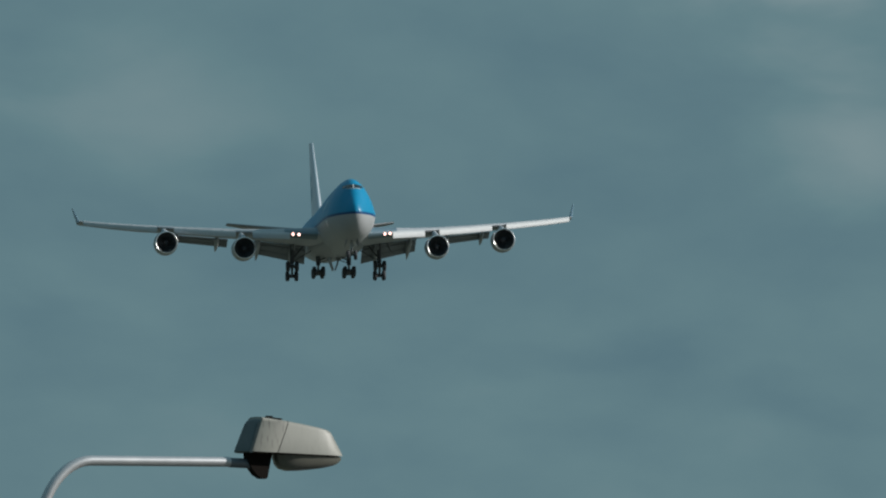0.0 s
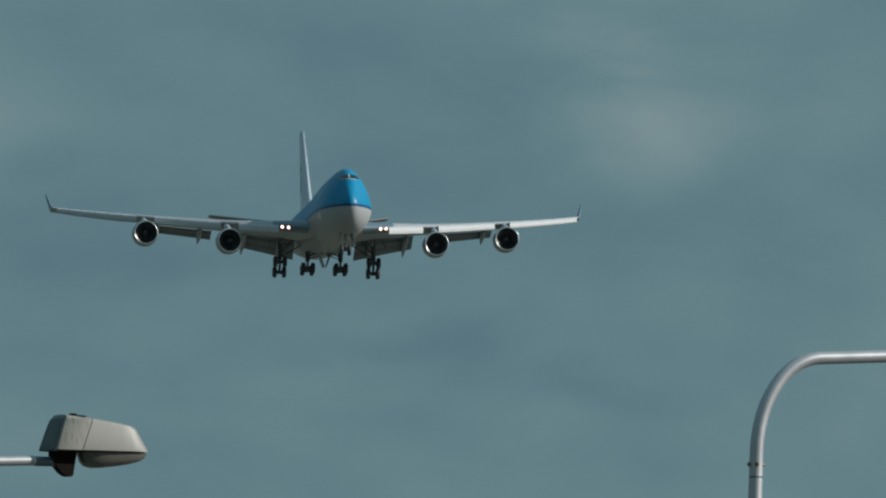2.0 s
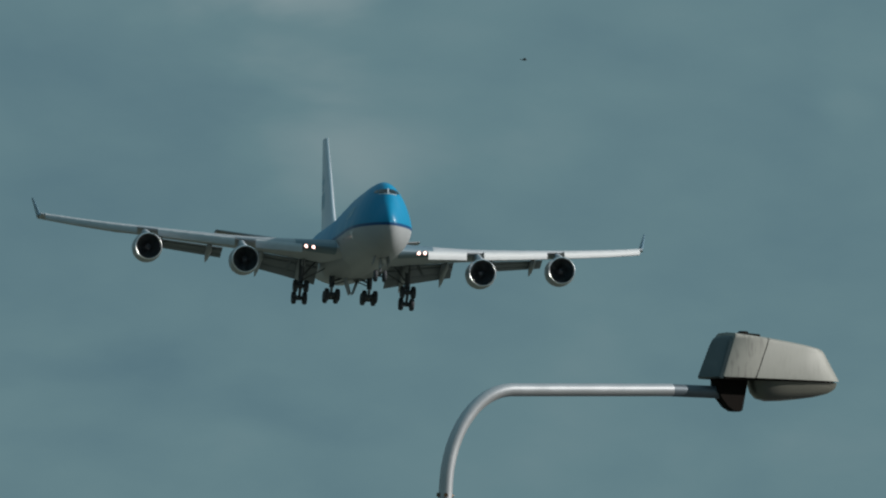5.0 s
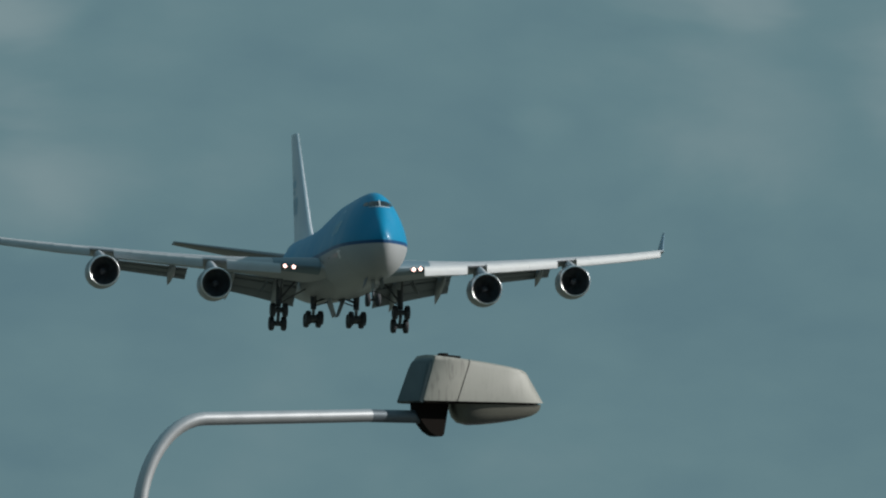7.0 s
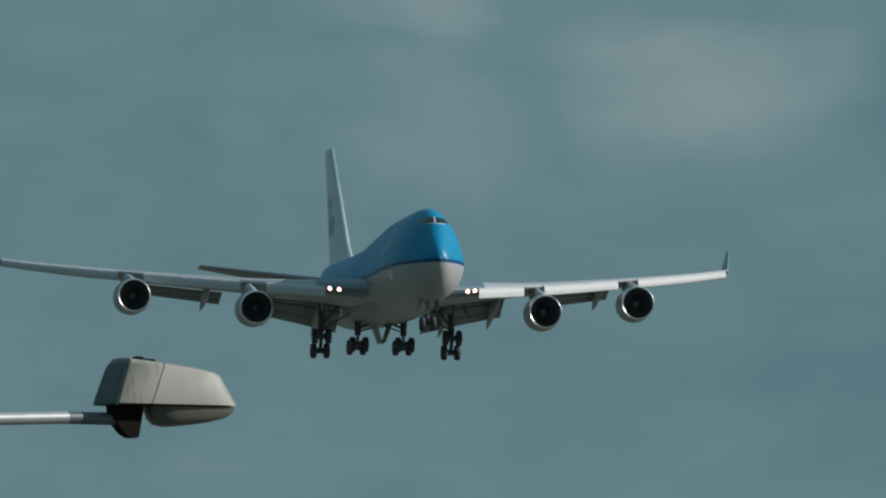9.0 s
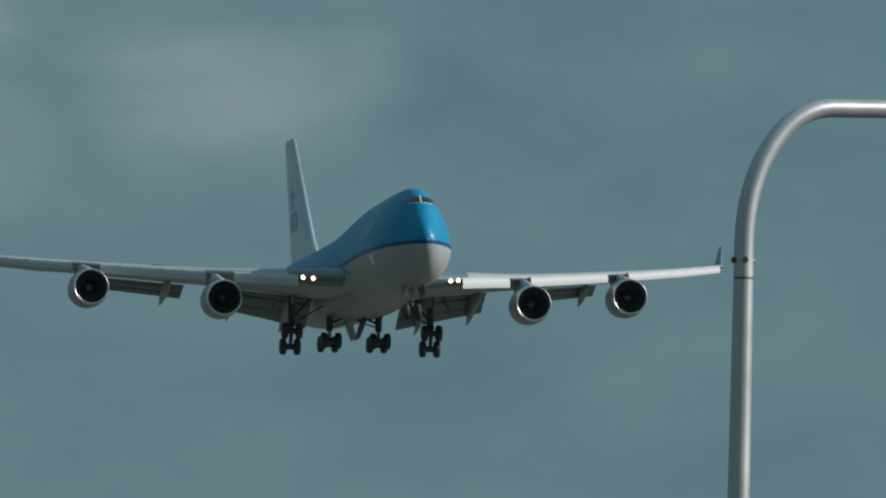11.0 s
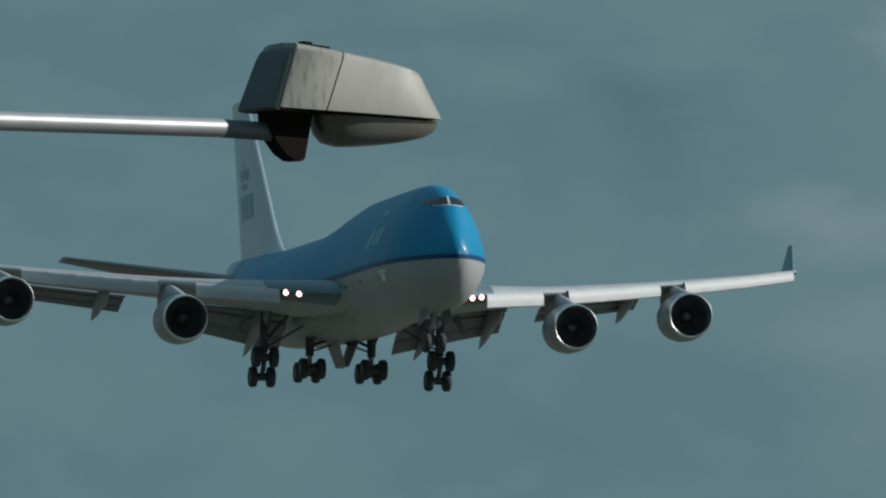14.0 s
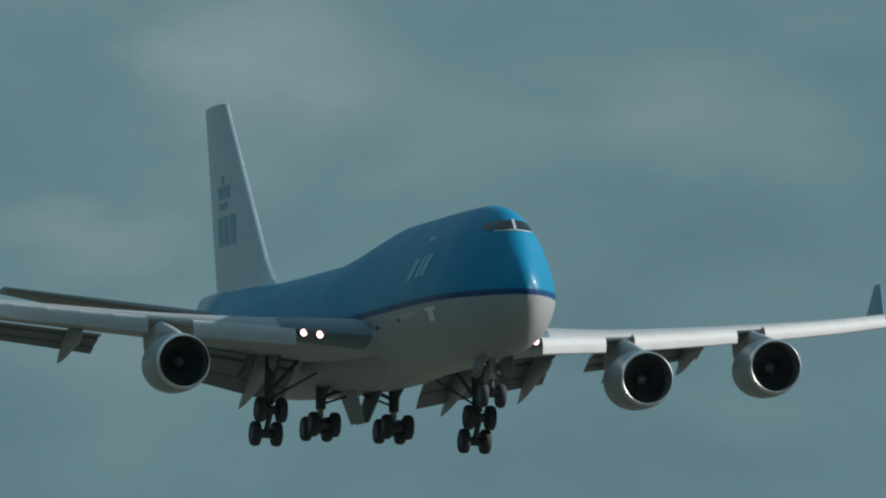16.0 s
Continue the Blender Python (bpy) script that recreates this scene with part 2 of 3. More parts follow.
def tube(bm, path, radii, n=14, caps=True):
    """A round tube along points; radii: one number or one a point."""
    pts = [Vector(p) for p in path]
    if isinstance(radii, (int, float)):
        radii = [radii] * len(pts)
    rings, side = [], None
    for i, p in enumerate(pts):
        d = (pts[min(i + 1, len(pts) - 1)] - pts[max(i - 1, 0)]).normalized()
        if side is None:
            side = d.orthogonal().normalized()
        side = (side - d * side.dot(d)).normalized()
        up = d.cross(side)
        rings.append([p + (side * math.cos(2 * math.pi * k / n) + up * math.sin(2 * math.pi * k / n)) * radii[i] for k in range(n)])
    loft(bm, rings, caps=caps)


def turned(bm, profile, origin, axis="x", n=40, caps=False):
    """A body of revolution: profile of (along, radius) round an axis through origin."""
    rings = []
    for a, r in profile:
        ring = []
        for k in range(n):
            c, s = r * math.cos(2 * math.pi * k / n), r * math.sin(2 * math.pi * k / n)
            v = (a, c, s) if axis == "x" else (c, a, s) if axis == "y" else (c, s, a)
            ring.append(Vector(origin) + Vector(v))
        rings.append(ring)
    loft(bm, rings, caps=caps)


def box(bm, lo, hi, bevel=0.0, turn=None):
    m = Matrix.Translation([(a + b) / 2 for a, b in zip(lo, hi)]) @ Matrix.Diagonal([b - a for a, b in zip(lo, hi)] + [1])
    if turn is not None:
        m = turn @ m
    got = bmesh.ops.create_cube(bm, size=1, matrix=m)
    if bevel:
        edges = {e for v in got["verts"] for e in v.link_edges}
        bmesh.ops.bevel(bm, geom=list(edges), offset=bevel, segments=2, affect="EDGES")


def slab(bm, outline, thick):
    """A plate: outline points, and the vector of its thickness."""
    t = Vector(thick)
    loft(bm, [[Vector(p) for p in outline], [Vector(p) + t for p in outline]])


def smooth_table(xs, ys, x):
    """Monotone cubic through a table."""
    xs, ys = np.asarray(xs, float), np.asarray(ys, float)
    h, d = np.diff(xs), np.diff(ys) / np.diff(xs)
    m = np.zeros(len(xs))
    m[0], m[-1] = d[0], d[-1]
    for i in range(1, len(xs) - 1):
        m[i] = 0 if d[i - 1] * d[i] <= 0 else 2 * d[i - 1] * d[i] / (d[i - 1] + d[i])
    i = int(np.clip(np.searchsorted(xs, x) - 1, 0, len(h) - 1))
    t = (x - xs[i]) / h[i]
    return float((2 * t**3 - 3 * t**2 + 1) * ys[i] + (t**3 - 2 * t**2 + t) * h[i] * m[i] + (3 * t**2 - 2 * t**3) * ys[i + 1] + (t**3 - t**2) * h[i] * m[i + 1])


# ---- ground ----
bm = bmesh.new()
bmesh.ops.create_grid(bm, x_segments=60, y_segments=60, size=4800)
ground = part("ground", bm, GRASS, smooth=False)
tagged(ground, "flat dull green grassland under the approach path", "ground", kind="structure")
bm = bmesh.new()
box(bm, (22.5, -300, 0.004), (29.5, 1500, 0.03))
road = part("road", bm, ASPHALT, smooth=False)
tagged(road, "grey asphalt road running beside the street lamps", "road", kind="structure")

# ---- airliner ----
# Stations in metres aft of the nose; heights over the unloaded wheels.
FUS = ((1.3, 1.52, 2.15, 3.0, 3.8, 4.65, 6.0, 8.3, 12, 22, 26, 30, 34, 46, 50, 55, 60, 64.4, 66.3, 66.8),
       (5.12, 4.42, 3.62, 3.00, 2.63, 2.40, 2.22, 2.10, 2.05, 2.05, 2.05, 2.05, 2.08, 2.50, 2.95, 3.65, 4.60, 5.95, 6.85, 7.15),
       (5.32, 5.98, 6.75, 7.52, 8.38, 9.10, 9.62, 9.92, 9.97, 9.92, 9.55, 9.02, 8.76, 8.80, 8.90, 9.10, 9.25, 9.32, 9.28, 9.10),
       (.08, .60, 1.14, 1.64, 2.03, 2.36, 2.74, 3.08, 3.25, 3.25, 3.25, 3.25, 3.25, 3.25, 3.15, 2.65, 1.85, 0.95, 0.60, .45),
       (5.22, 5.20, 5.20, 5.22, 5.26, 5.3, 5.34, 5.38, 5.4, 5.4, 5.4, 5.4, 5.4, 5.4, 5.45, 5.8, 6.5, 7.4, 7.95, 8.1))


def P(x, y, z):
    """Aft station, left offset, height -> the airliner's own space."""
    return Vector((30.0 - x, y, z - 5.0))


def section(x):
    return [smooth_table(FUS[0], FUS[k], x) for k in (1, 2, 3, 4)]


def narrow(w, h, c):
    """How far the upper lobe draws in at the share c of its height."""
    return 1 - max(0, min(.26, (h / w - 1) * .70)) * max(0, c)


def hull(x, a):
    """A point of the hull at station x; a: angle from the top, positive to the left side."""
    zb, zt, w, zw = section(x)
    c = math.cos(a)
    h = (zt - zw) if c > 0 else (zw - zb)
    return P(x, w * math.sin(a) * narrow(w, zt - zw, c), zw + h * c)


def half_width(x, z):
    zb, zt, w, zw = section(x)
    c = (z - zw) / ((zt - zw) if z > zw else (zw - zb))
    return w * math.sqrt(1 - c * c) * narrow(w, zt - zw, c) if abs(c) < 1 else 0.0


def hull_front(y, z, out=0.03):
    """The hull's foremost point at side offset y and height z."""
    lo, hi = 1.3, 12.0
    for _ in range(40):
        x = (lo + hi) / 2
        if half_width(x, z) > abs(y):
            hi = x
        else:
            lo = x
    return P(hi - out, y, z + out * 0.4)


def hull_side(x, z, side, out=0.03):
    return P(x, side * (half_width(x, z) + out), z)


def patch(bm, f, us, vs):
    """A thin skin over f(u, v), with a little depth."""
    grid = [[bm.verts.new(f(u, v)) for v in vs] for u in us]
    for a, b in zip(grid, grid[1:]):
        for i in range(len(vs) - 1):
            bm.faces.new((a[i], a[i + 1], b[i + 1], b[i]))


def quad_patch(bm, f, corners, n=6):
    """f over a four-cornered field given by its corner pairs."""
    a, b, c, d = [Vector((*p, 0)) for p in corners]

    def g(u, v):
        p = (a * (1 - u) + b * u) * (1 - v) + (d * (1 - u) + c * u) * v
        return f(p.x, p.y)
    steps = [i / n for i in range(n + 1)]
    patch(bm, g, steps, steps)


# wing: span station, leading edge aft, chord, height of the leading edge, thickness ratio
WING = ((0, 3.0, 8, 12.0, 21.2, 28, 32.0),
        (16.6, 19.3, 23.6, 27.0, 35.0, 41.0, 44.4),
        (18.0, 15.6, 12.0, 9.7, 7.3, 5.5, 4.3),
        (3.75, 3.98, 4.55, 5.00, 6.25, 7.30, 8.02),
        (.13, .13, .11, .10, .09, .085, .08))


def wing_at(s):
    return [smooth_table(WING[0], WING[k], s) for k in (1, 2, 3, 4)]


AIRFOIL = ((1.0, .002), (.9, .020), (.75, .048), (.6, .070), (.45, .084), (.3, .086), (.18, .074), (.1, .058), (.04, .037), (.01, .017), (0, 0),
           (.01, -.013), (.04, -.026), (.1, -.038), (.2, -.047), (.35, -.050), (.5, -.046), (.65, -.036), (.8, -.020), (.92, -.008), (1.0, -.002))


FIN_FOIL = tuple(p for p in AIRFOIL if p[1] >= 0) + tuple((u, -v) for u, v in reversed([p for p in AIRFOIL if p[1] > 0]))


def foil_ring(x, chord, z, thick, side, s, to=1.0, twist=2.0):
    ring, c, t = [], math.cos(radians(twist)), math.sin(radians(twist))
    for u, v in AIRFOIL:
        a, b = min(u, to) * chord, v * chord * thick / .135
        ring.append(P(x + a * c + b * t, side * s, z - a * t * 0.6 + b * c))
    return ring


def build_wing(plane, side):
    word = "left" if side > 0 else "right"
    bm = bmesh.new()
    spans = [0.5, 2, 3, 4, 6, 8, 10, 12, 14, 16.5, 19, 21.2, 23.5, 26, 28, 30, 30.9, 31.4]
    loft(bm, [foil_ring(*wing_at(s), side, s, to=0.84 if s < 22.5 else 1.0) for s in spans])
    wing = part("wing", bm, GREY, plane, "grey painted swept wing with raised tip")
    # drooped leading-edge flaps, bright in the sun
    panels = [(lo + (hi - lo) * k / n + .002, lo + (hi - lo) * (k + 1) / n - .002) for lo, hi, n in ((6.5, 10.9, 2), (12.9, 20.2, 5), (22.2, 31.0, 6)) for k in range(n)]
    for a, b in panels:
        bm = bmesh.new()
        rings = []
        for i in range(4):
            s = a + (b - a) * i / 3
            x, c, z, t = wing_at(s)
            h = 0.84 if s < 11 else 0.82 - 0.012 * (s - 12)
            prof = ((0.50, 0.17), (0.12, 0.13), (-0.22, 0.02), (-0.42, -0.18), (-0.50, -0.42), (-0.46, -h + 0.05), (-0.36, -h), (-0.28, -h + 0.10), (-0.26, -0.44), (-0.12, -0.16), (0.12, 0.00), (0.45, 0.06))
            rings.append([P(x + u, side * s, z + v) for u, v in prof])
        loft(bm, rings)
        part("leading_edge_flap", bm, SLAT, wing, "bright white drooped leading-edge flap")
    # trailing-edge flaps in three slotted leaves each
    for a, b in ((3.6, 10.6), (13.2, 20.6)):
        for k, (u0, u1, drop, tilt) in enumerate(((0.82, 0.90, 0.010, 16), (0.89, 1.02, 0.036, 32), (0.99, 1.065, 0.100, 42))):
            bm = bmesh.new()
            rings = []
            for i in range(5):
                s = a + (b - a) * i / 4
                x, c, z, t = wing_at(s)
                c = c if s < 12 else c * 1.04
                hang = 0.85 if s < 12 else 0.62
                x0, z0 = x + u0 * c, z - 0.03 * c - drop * hang * c
                ln = (u1 - u0) * c * (1.15 if s < 12 else 0.98)
                ca, sa = math.cos(radians(tilt * hang)), math.sin(radians(tilt * hang))
                rings.append([P(x0 + ln * (u * ca + v * sa), side * s, z0 - ln * (u * sa - v * ca)) for u, v in
                              ((0, 0), (.1, .10), (.35, .14), (.7, .08), (1, .005), (1, -.005), (.6, -.02), (.2, -.05), (.04, -.04))])
            loft(bm, rings)
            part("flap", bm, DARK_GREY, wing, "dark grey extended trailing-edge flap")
    # canoe fairings of the flap tracks
    for s, size, sag in ((5.4, 1.25, 2.2), (9.6, 1.15, 2.2), (14.6, 1.0, 1.5), (19.4, .95, 1.5)):
        x, c, z, t = wing_at(s)
        bm = bmesh.new()
        rings = []
        for i in range(13):
            u = i / 12
            r = max(0.02, math.sin(math.pi * u ** 0.8)) ** 0.8
            px = x + 0.58 * c + u * 0.60 * c
            pz = z - 0.055 * c - (0.50 * u + sag * max(0, u - 0.45)) * size
            rings.append([P(px, side * s + 0.30 * size * r * math.cos(q), pz + 0.62 * size * r * math.sin(q)) for q in [2 * math.pi * k / 14 for k in range(14)]])
        loft(bm, rings)
        part("flap_fairing", bm, FAIRING, wing, "grey canoe-shaped flap track fairing")
    # winglet
    bm = bmesh.new()
    rings = []
    for u in (0, .15, .4, .7, 1.0):
        x = 44.6 + 0.2 + u * 2.9
        ch = 3.6 - 2.5 * u
        y, z = 31.38 + 0.62 * u, 7.88 + 2.02 * u
        rings.append([P(x + a * ch, side * (y + b * ch * 0.8), z) for a, b in AIRFOIL])
    loft(bm, rings)
    part("winglet", bm, WINGLET, wing, "upright blue-grey winglet")
    # landing lights in the wing root
    for y, z in ((5.42, -0.16), (6.12, -0.13)):
        x, c, zz, t = wing_at(y)
        bm = bmesh.new()
        turned(bm, ((0.0, .001), (-0.01, .12), (-0.03, .18)), P(x - 0.16, side * y, zz + 0.02 + z), "x", 20)
        lit = part("landing_light", bm, LIGHT, wing, "glowing white landing light")
        bm = bmesh.new()
        turned(bm, ((-0.05, .18), (0.02, .185), (0.04, .20), (0.0, .215), (-0.35, .23)), P(x - 0.16, side * y, zz + 0.02 + z), "x", 20)
        part("bezel", bm, BLACK, lit, "dark bezel round the light")
    bm = bmesh.new()
    rings = []
    for i in range(8):
        sp = 3.2 + 3.9 * i / 7
        x, c, zz, t = wing_at(sp)
        ring = foil_ring(x - .10, c * 1.0, zz + .02, t * 1.06, side, sp, to=0.10)
        rings.append(ring[7:14])
    loft(bm, rings, close=False)
    part("root_leading_edge", bm, ROOT_BLUE, wing, "dark blue wing root leading edge")


ROOT_BLUE = paint("root_dark_blue", (0.085, 0.135, 0.17), 0.4, vary=0.1, scale=1.5, coat=0.1)
WINGLET = paint("winglet_paint", (0.12, 0.19, 0.25), 0.35, vary=0.1, scale=2)


BLADE = []


def blade_mesh():
    """One twisted fan blade, shared by all the fans."""
    if not BLADE:
        bm = bmesh.new()
        rings = []
        for r, tw, w in ((0.3, 20, .055), (0.7, 40, .080), (1.26, 62, .105)):
            ca, sa = math.cos(radians(tw)), math.sin(radians(tw))
            rings.append([(-1.12 + w * ca, w * sa, r), (-1.12 - .008 * sa, .008 * ca, r), (-1.12 - w * ca, -w * sa, r), (-1.12 + .008 * sa, -.008 * ca, r)])
        loft(bm, rings)
        me = bpy.data.meshes.new("fan_blade")
        bmesh.ops.recalc_face_normals(bm, faces=bm.faces)
        bm.to_mesh(me)
        bm.free()
        me.materials.append(FAN)
        BLADE.append(me)
    return BLADE[0]


def build_engine(plane, side, y, x, z, wing_x, wing_z):
    o = P(x, side * y, z)
    bm = bmesh.new()
    turned(bm, ((0.0, 1.32), (-0.18, 1.40), (-0.7, 1.48), (-1.5, 1.52), (-2.5, 1.50), (-3.3, 1.40), (-3.9, 1.25), (-4.08, 1.19), (-3.2, 1.21)), o, "x", 56)
    eng = part("engine", bm, COWL, plane, "grey turbofan nacelle with polished intake lip")
    bm = bmesh.new()
    turned(bm, ((-0.24, 1.418), (-0.08, 1.395), (0.03, 1.36), (0.06, 1.325), (0.03, 1.29), (-0.08, 1.27), (-0.24, 1.255)), o, "x", 56)
    part("intake_lip", bm, LIP, eng, "polished bare-metal intake lip")
    bm = bmesh.new()
    turned(bm, ((-0.24, 1.25), (-0.6, 1.26), (-1.25, 1.28), (-1.3, 1.28), (-1.32, 0.2)), o, "x", 48)
    part("intake_liner", bm, INLET, eng)
    for k in range(38):
        blade = new("fan_blade", blade_mesh())
        blade.parent = eng
        blade.matrix_local = Matrix.Translation(o) @ Matrix.Rotation(2 * math.pi * k / 38, 4, "X")
    bm = bmesh.new()
    turned(bm, ((-0.62, 0.005), (-0.68, 0.09), (-0.85, 0.20), (-1.12, 0.31)), o, "x", 28)
    part("spinner", bm, SPINNER, eng, "grey fan spinner")
    bm = bmesh.new()
    turned(bm, ((-3.2, 1.0), (-4.4, 0.90), (-5.4, 0.66), (-5.45, 0.54), (-5.2, 0.4), (-6.3, 0.02)), o, "x", 32)
    part("exhaust_core", bm, STEEL, eng, "dull metal core nozzle")
    bm = bmesh.new()
    rings = []
    for i in range(9):
        u = i / 8
        px = x + 0.9 + u * (wing_x + 3.2 - x - 0.9)
        bot = z + 1.38 - 0.55 * u
        top = z + 1.50 + (wing_z + 0.12 - z - 1.50) * min(1, u * 1.45) ** 0.9
        hw = 0.10 + 0.26 * math.sin(math.pi * min(1, 0.12 + u * 0.8))
        rings.append([P(px, side * y + hw * math.cos(q), (top + bot) / 2 + (top - bot) / 2 * math.sin(q)) for q in [2 * math.pi * k / 12 for k in range(12)]])
    loft(bm, rings)
    part("pylon", bm, GREY, eng, "grey engine pylon under the wing")
    return eng


def wheel(parent, c, r=0.65, w=0.48):
    bm = bmesh.new()
    turned(bm, ((-w / 2 + .02, r * .55), (-w / 2, r * .72), (-w / 2 + .03, r * .90), (-w / 2 + .11, r * .98), (0, r), (w / 2 - .11, r * .98), (w / 2 - .03, r * .90), (w / 2, r * .72), (w / 2 - .02, r * .55)), c, "y", 26)
    ty = part("tyre", bm, RUBBER, parent, "black rubber tyre")
    bm = bmesh.new()
    turned(bm, ((-w / 2 + .05, .02), (-w / 2 + .05, r * .36), (-w / 2 + .03, r * .56), (w / 2 - .03, r * .56), (w / 2 - .05, r * .36), (w / 2 - .05, .02)), c, "y", 20)
    part("rim", bm, STEEL, ty, "dull grey wheel rim")


def build_main_gear(plane, x, y, top_z, bogie_z, tilt, lean, label):
    gear = new("main_landing_gear")
    gear.parent = plane
    tagged(gear, label)
    bm = bmesh.new()
    tube(bm, [P(x, y - lean, top_z), P(x, y - lean * .4, (top_z + bogie_z) / 2 + .5), P(x, y, bogie_z + 0.9)], [.30, .28, .26], 16)
    part("strut", bm, STEEL, gear, "dark steel shock strut")
    bm = bmesh.new()
    tube(bm, [P(x, y, bogie_z + 1.0), P(x, y, bogie_z)], .15, 14)
    part("piston", bm, PALE_STEEL, gear, "pale chromed piston")
    ca, sa = math.cos(radians(tilt)), math.sin(radians(tilt))
    bm = bmesh.new()
    tube(bm, [P(x - .78 * ca, y, bogie_z - .78 * sa), P(x + .78 * ca, y, bogie_z + .78 * sa)], .15, 12)
    for q in (-1, 1):
        cx, cz = x + q * .74 * ca, bogie_z + q * .74 * sa
        tube(bm, [P(cx, y - .62, cz), P(cx, y + .62, cz)], .10, 12)
        tube(bm, [P(cx, y - .40, cz), P(cx, y + .40, cz)], .24, 14)
    part("bogie_beam", bm, STEEL, gear, "dark steel bogie beam and axles")
    for q in (-1, 1):
        for p in (-1, 1):
            wheel(gear, P(x + q * .74 * ca, y + p * .56, bogie_z + q * .74 * sa))
    bm = bmesh.new()
    inner = y - lean + (-1.5 if y > 0 else 1.5)
    tube(bm, [P(x, y - lean * .3, bogie_z + 1.5), P(x - .2, inner, top_z)], .10, 10)
    tube(bm, [P(x, y, bogie_z + 1.3), P(x - 1.8, y - lean, top_z)], .09, 10)
    part("brace", bm, STEEL, gear, "dark steel side and drag braces")
    bm = bmesh.new()
    tube(bm, [P(x - .1, y, bogie_z + 1.15), P(x - .1, inner * .6, top_z - .35)], .06, 8)
    part("side_link", bm, STEEL, gear)
    bm = bmesh.new()
    tube(bm, [P(x + .22, y, bogie_z + 1.5), P(x + .55, y, bogie_z + .8), P(x + .2, y, bogie_z + .2)], .06, 8)
    part("torque_link", bm, STEEL, gear)
    return gear


def build_airliner():
    plane = new("airliner")
    tagged(plane, "large four-engined blue and white airliner landing with wheels down", "aircraft")
    bm = bmesh.new()
    xs = sorted({*[round(1.31 + 0.7 * (i / 14) ** 2, 4) for i in range(15)], *[2 + .25 * i for i in range(1, 25)], *[8 + i for i in range(1, 39)], *[46 + .8 * i for i in range(1, 26)], 66.4, 66.7, 66.78})
    loft(bm, [[hull(x, 2 * math.pi * k / 64) for k in range(64)] for x in xs])
    fus = part("fuselage", bm, BLUE, plane, "bright blue upper hull, dark blue line and pale grey belly")
    # wing-to-body fairing
    bm = bmesh.new()
    rings = []
    for i in range(25):
        u = i / 24
        x = 20.0 + u * 22.0
        b = math.sin(math.pi * u) if 0 < u < 1 else 0.02
        hw, zc = 2.2 + 1.3 * b, 3.5
        rings.append([P(x, hw * math.copysign(abs(math.cos(q)) ** .9, math.cos(q)), zc + (1.25 if math.sin(q) > 0 else 1.20 + .20 * b) * math.copysign(abs(math.sin(q)) ** .95, math.sin(q))) for q in [2 * math.pi * k / 32 for k in range(32)]])
    loft(bm, rings)
    part("belly_fairing", bm, BELLY, plane, "pale grey wing-to-body fairing")
    # cockpit glazing
    for side in (1, -1):
        for corners in (((.06, 8.44), (.92, 8.40), (.82, 8.86), (.06, 8.92)), ((.97, 8.41), (1.34, 8.47), (1.18, 8.78), (.87, 8.85))):
            bm = bmesh.new()
            quad_patch(bm, lambda y, z: hull_front(side * y, z, 0.035), corners)
            part("cockpit_window", bm, COCKPIT_GLASS, fus, "dark cockpit window pane")
    bm = bmesh.new()
    quad_patch(bm, lambda y, z: hull_front(y, z, 0.05), ((-.065, 8.41), (.065, 8.41), (.065, 8.95), (-.065, 8.95)))
    part("window_post", bm, WINDOW_TRIM, fus, "pale window post")
    bm = bmesh.new()
    for side in (1, -1):
        quad_patch(bm, lambda y, z: hull_front(side * y, z, 0.03), ((0, 8.35), (.95, 8.30), (.95, 8.36), (0, 8.41)))
    part("window_sill", bm, WINDOW_TRIM, fus, "pale strip below the windows")
    # plain white shapes where the hull carries its mark, both sides
    for side in (1, -1):
        for x, z, w, h, lean in ((12.6, 6.9, .9, 1.1, .35), (11.4, 6.95, .6, 1.1, .35), (10.4, 7.0, .8, 1.1, .35), (11.6, 8.45, 1.3, .22, .1)):
            bm = bmesh.new()
            quad_patch(bm, lambda a, b: hull_side(a, b, side, .02), ((x, z - h / 2), (x + w, z - h / 2), (x + w - lean, z + h / 2), (x - lean, z + h / 2)))
            part("hull_marking", bm, MARK, fus, "faded white plain shape on the blue hull")
        for x, z, w, h in ((8.3, 4.30, .8, .50), (7.9, 4.66, 1.6, .16), (18.4, 4.35, .50, .14), (14.2, 4.45, .45, .12)):
            bm = bmesh.new()
            quad_patch(bm, lambda a, b: hull_side(a, b, side, .02), ((x, z - h / 2), (x + w, z - h / 2), (x + w, z + h / 2), (x, z + h / 2)))
            part("hull_panel", bm, WHITE if h > .15 else BLACK, fus)
    for x, s in ((27.5, .22),):
        bm = bmesh.new()
        zt = section(x)[1]
        slab(bm, [P(x, -.02, zt - .05), P(x + s * 1.4, -.02, zt - .05), P(x + s * 1.3, -.02, zt + s), P(x + s * .7, -.02, zt + s)], (0, .04, 0))
        part("antenna", bm, WHITE, fus, "small blade antenna")
    # fin and rudder
    bm = bmesh.new()
    rings = []
    for u in [i / 10 for i in range(11)]:
        z = 8.15 + 11.2 * u
        x = 51.1 + 11.4 * u if u > .12 else 51.1 + 11.4 * u - (0.12 - u) * 22
        te = 63.3 + 3.6 * u
        ch = (te - x)
        rings.append([P(x + a * ch, b * ch * .62, z) for a, b in FIN_FOIL])
    loft(bm, rings)
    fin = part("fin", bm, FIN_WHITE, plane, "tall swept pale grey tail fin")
    bm = bmesh.new()
    rings = []
    for u in [i / 10 for i in range(11)]:
        z = 8.15 + 11.2 * u
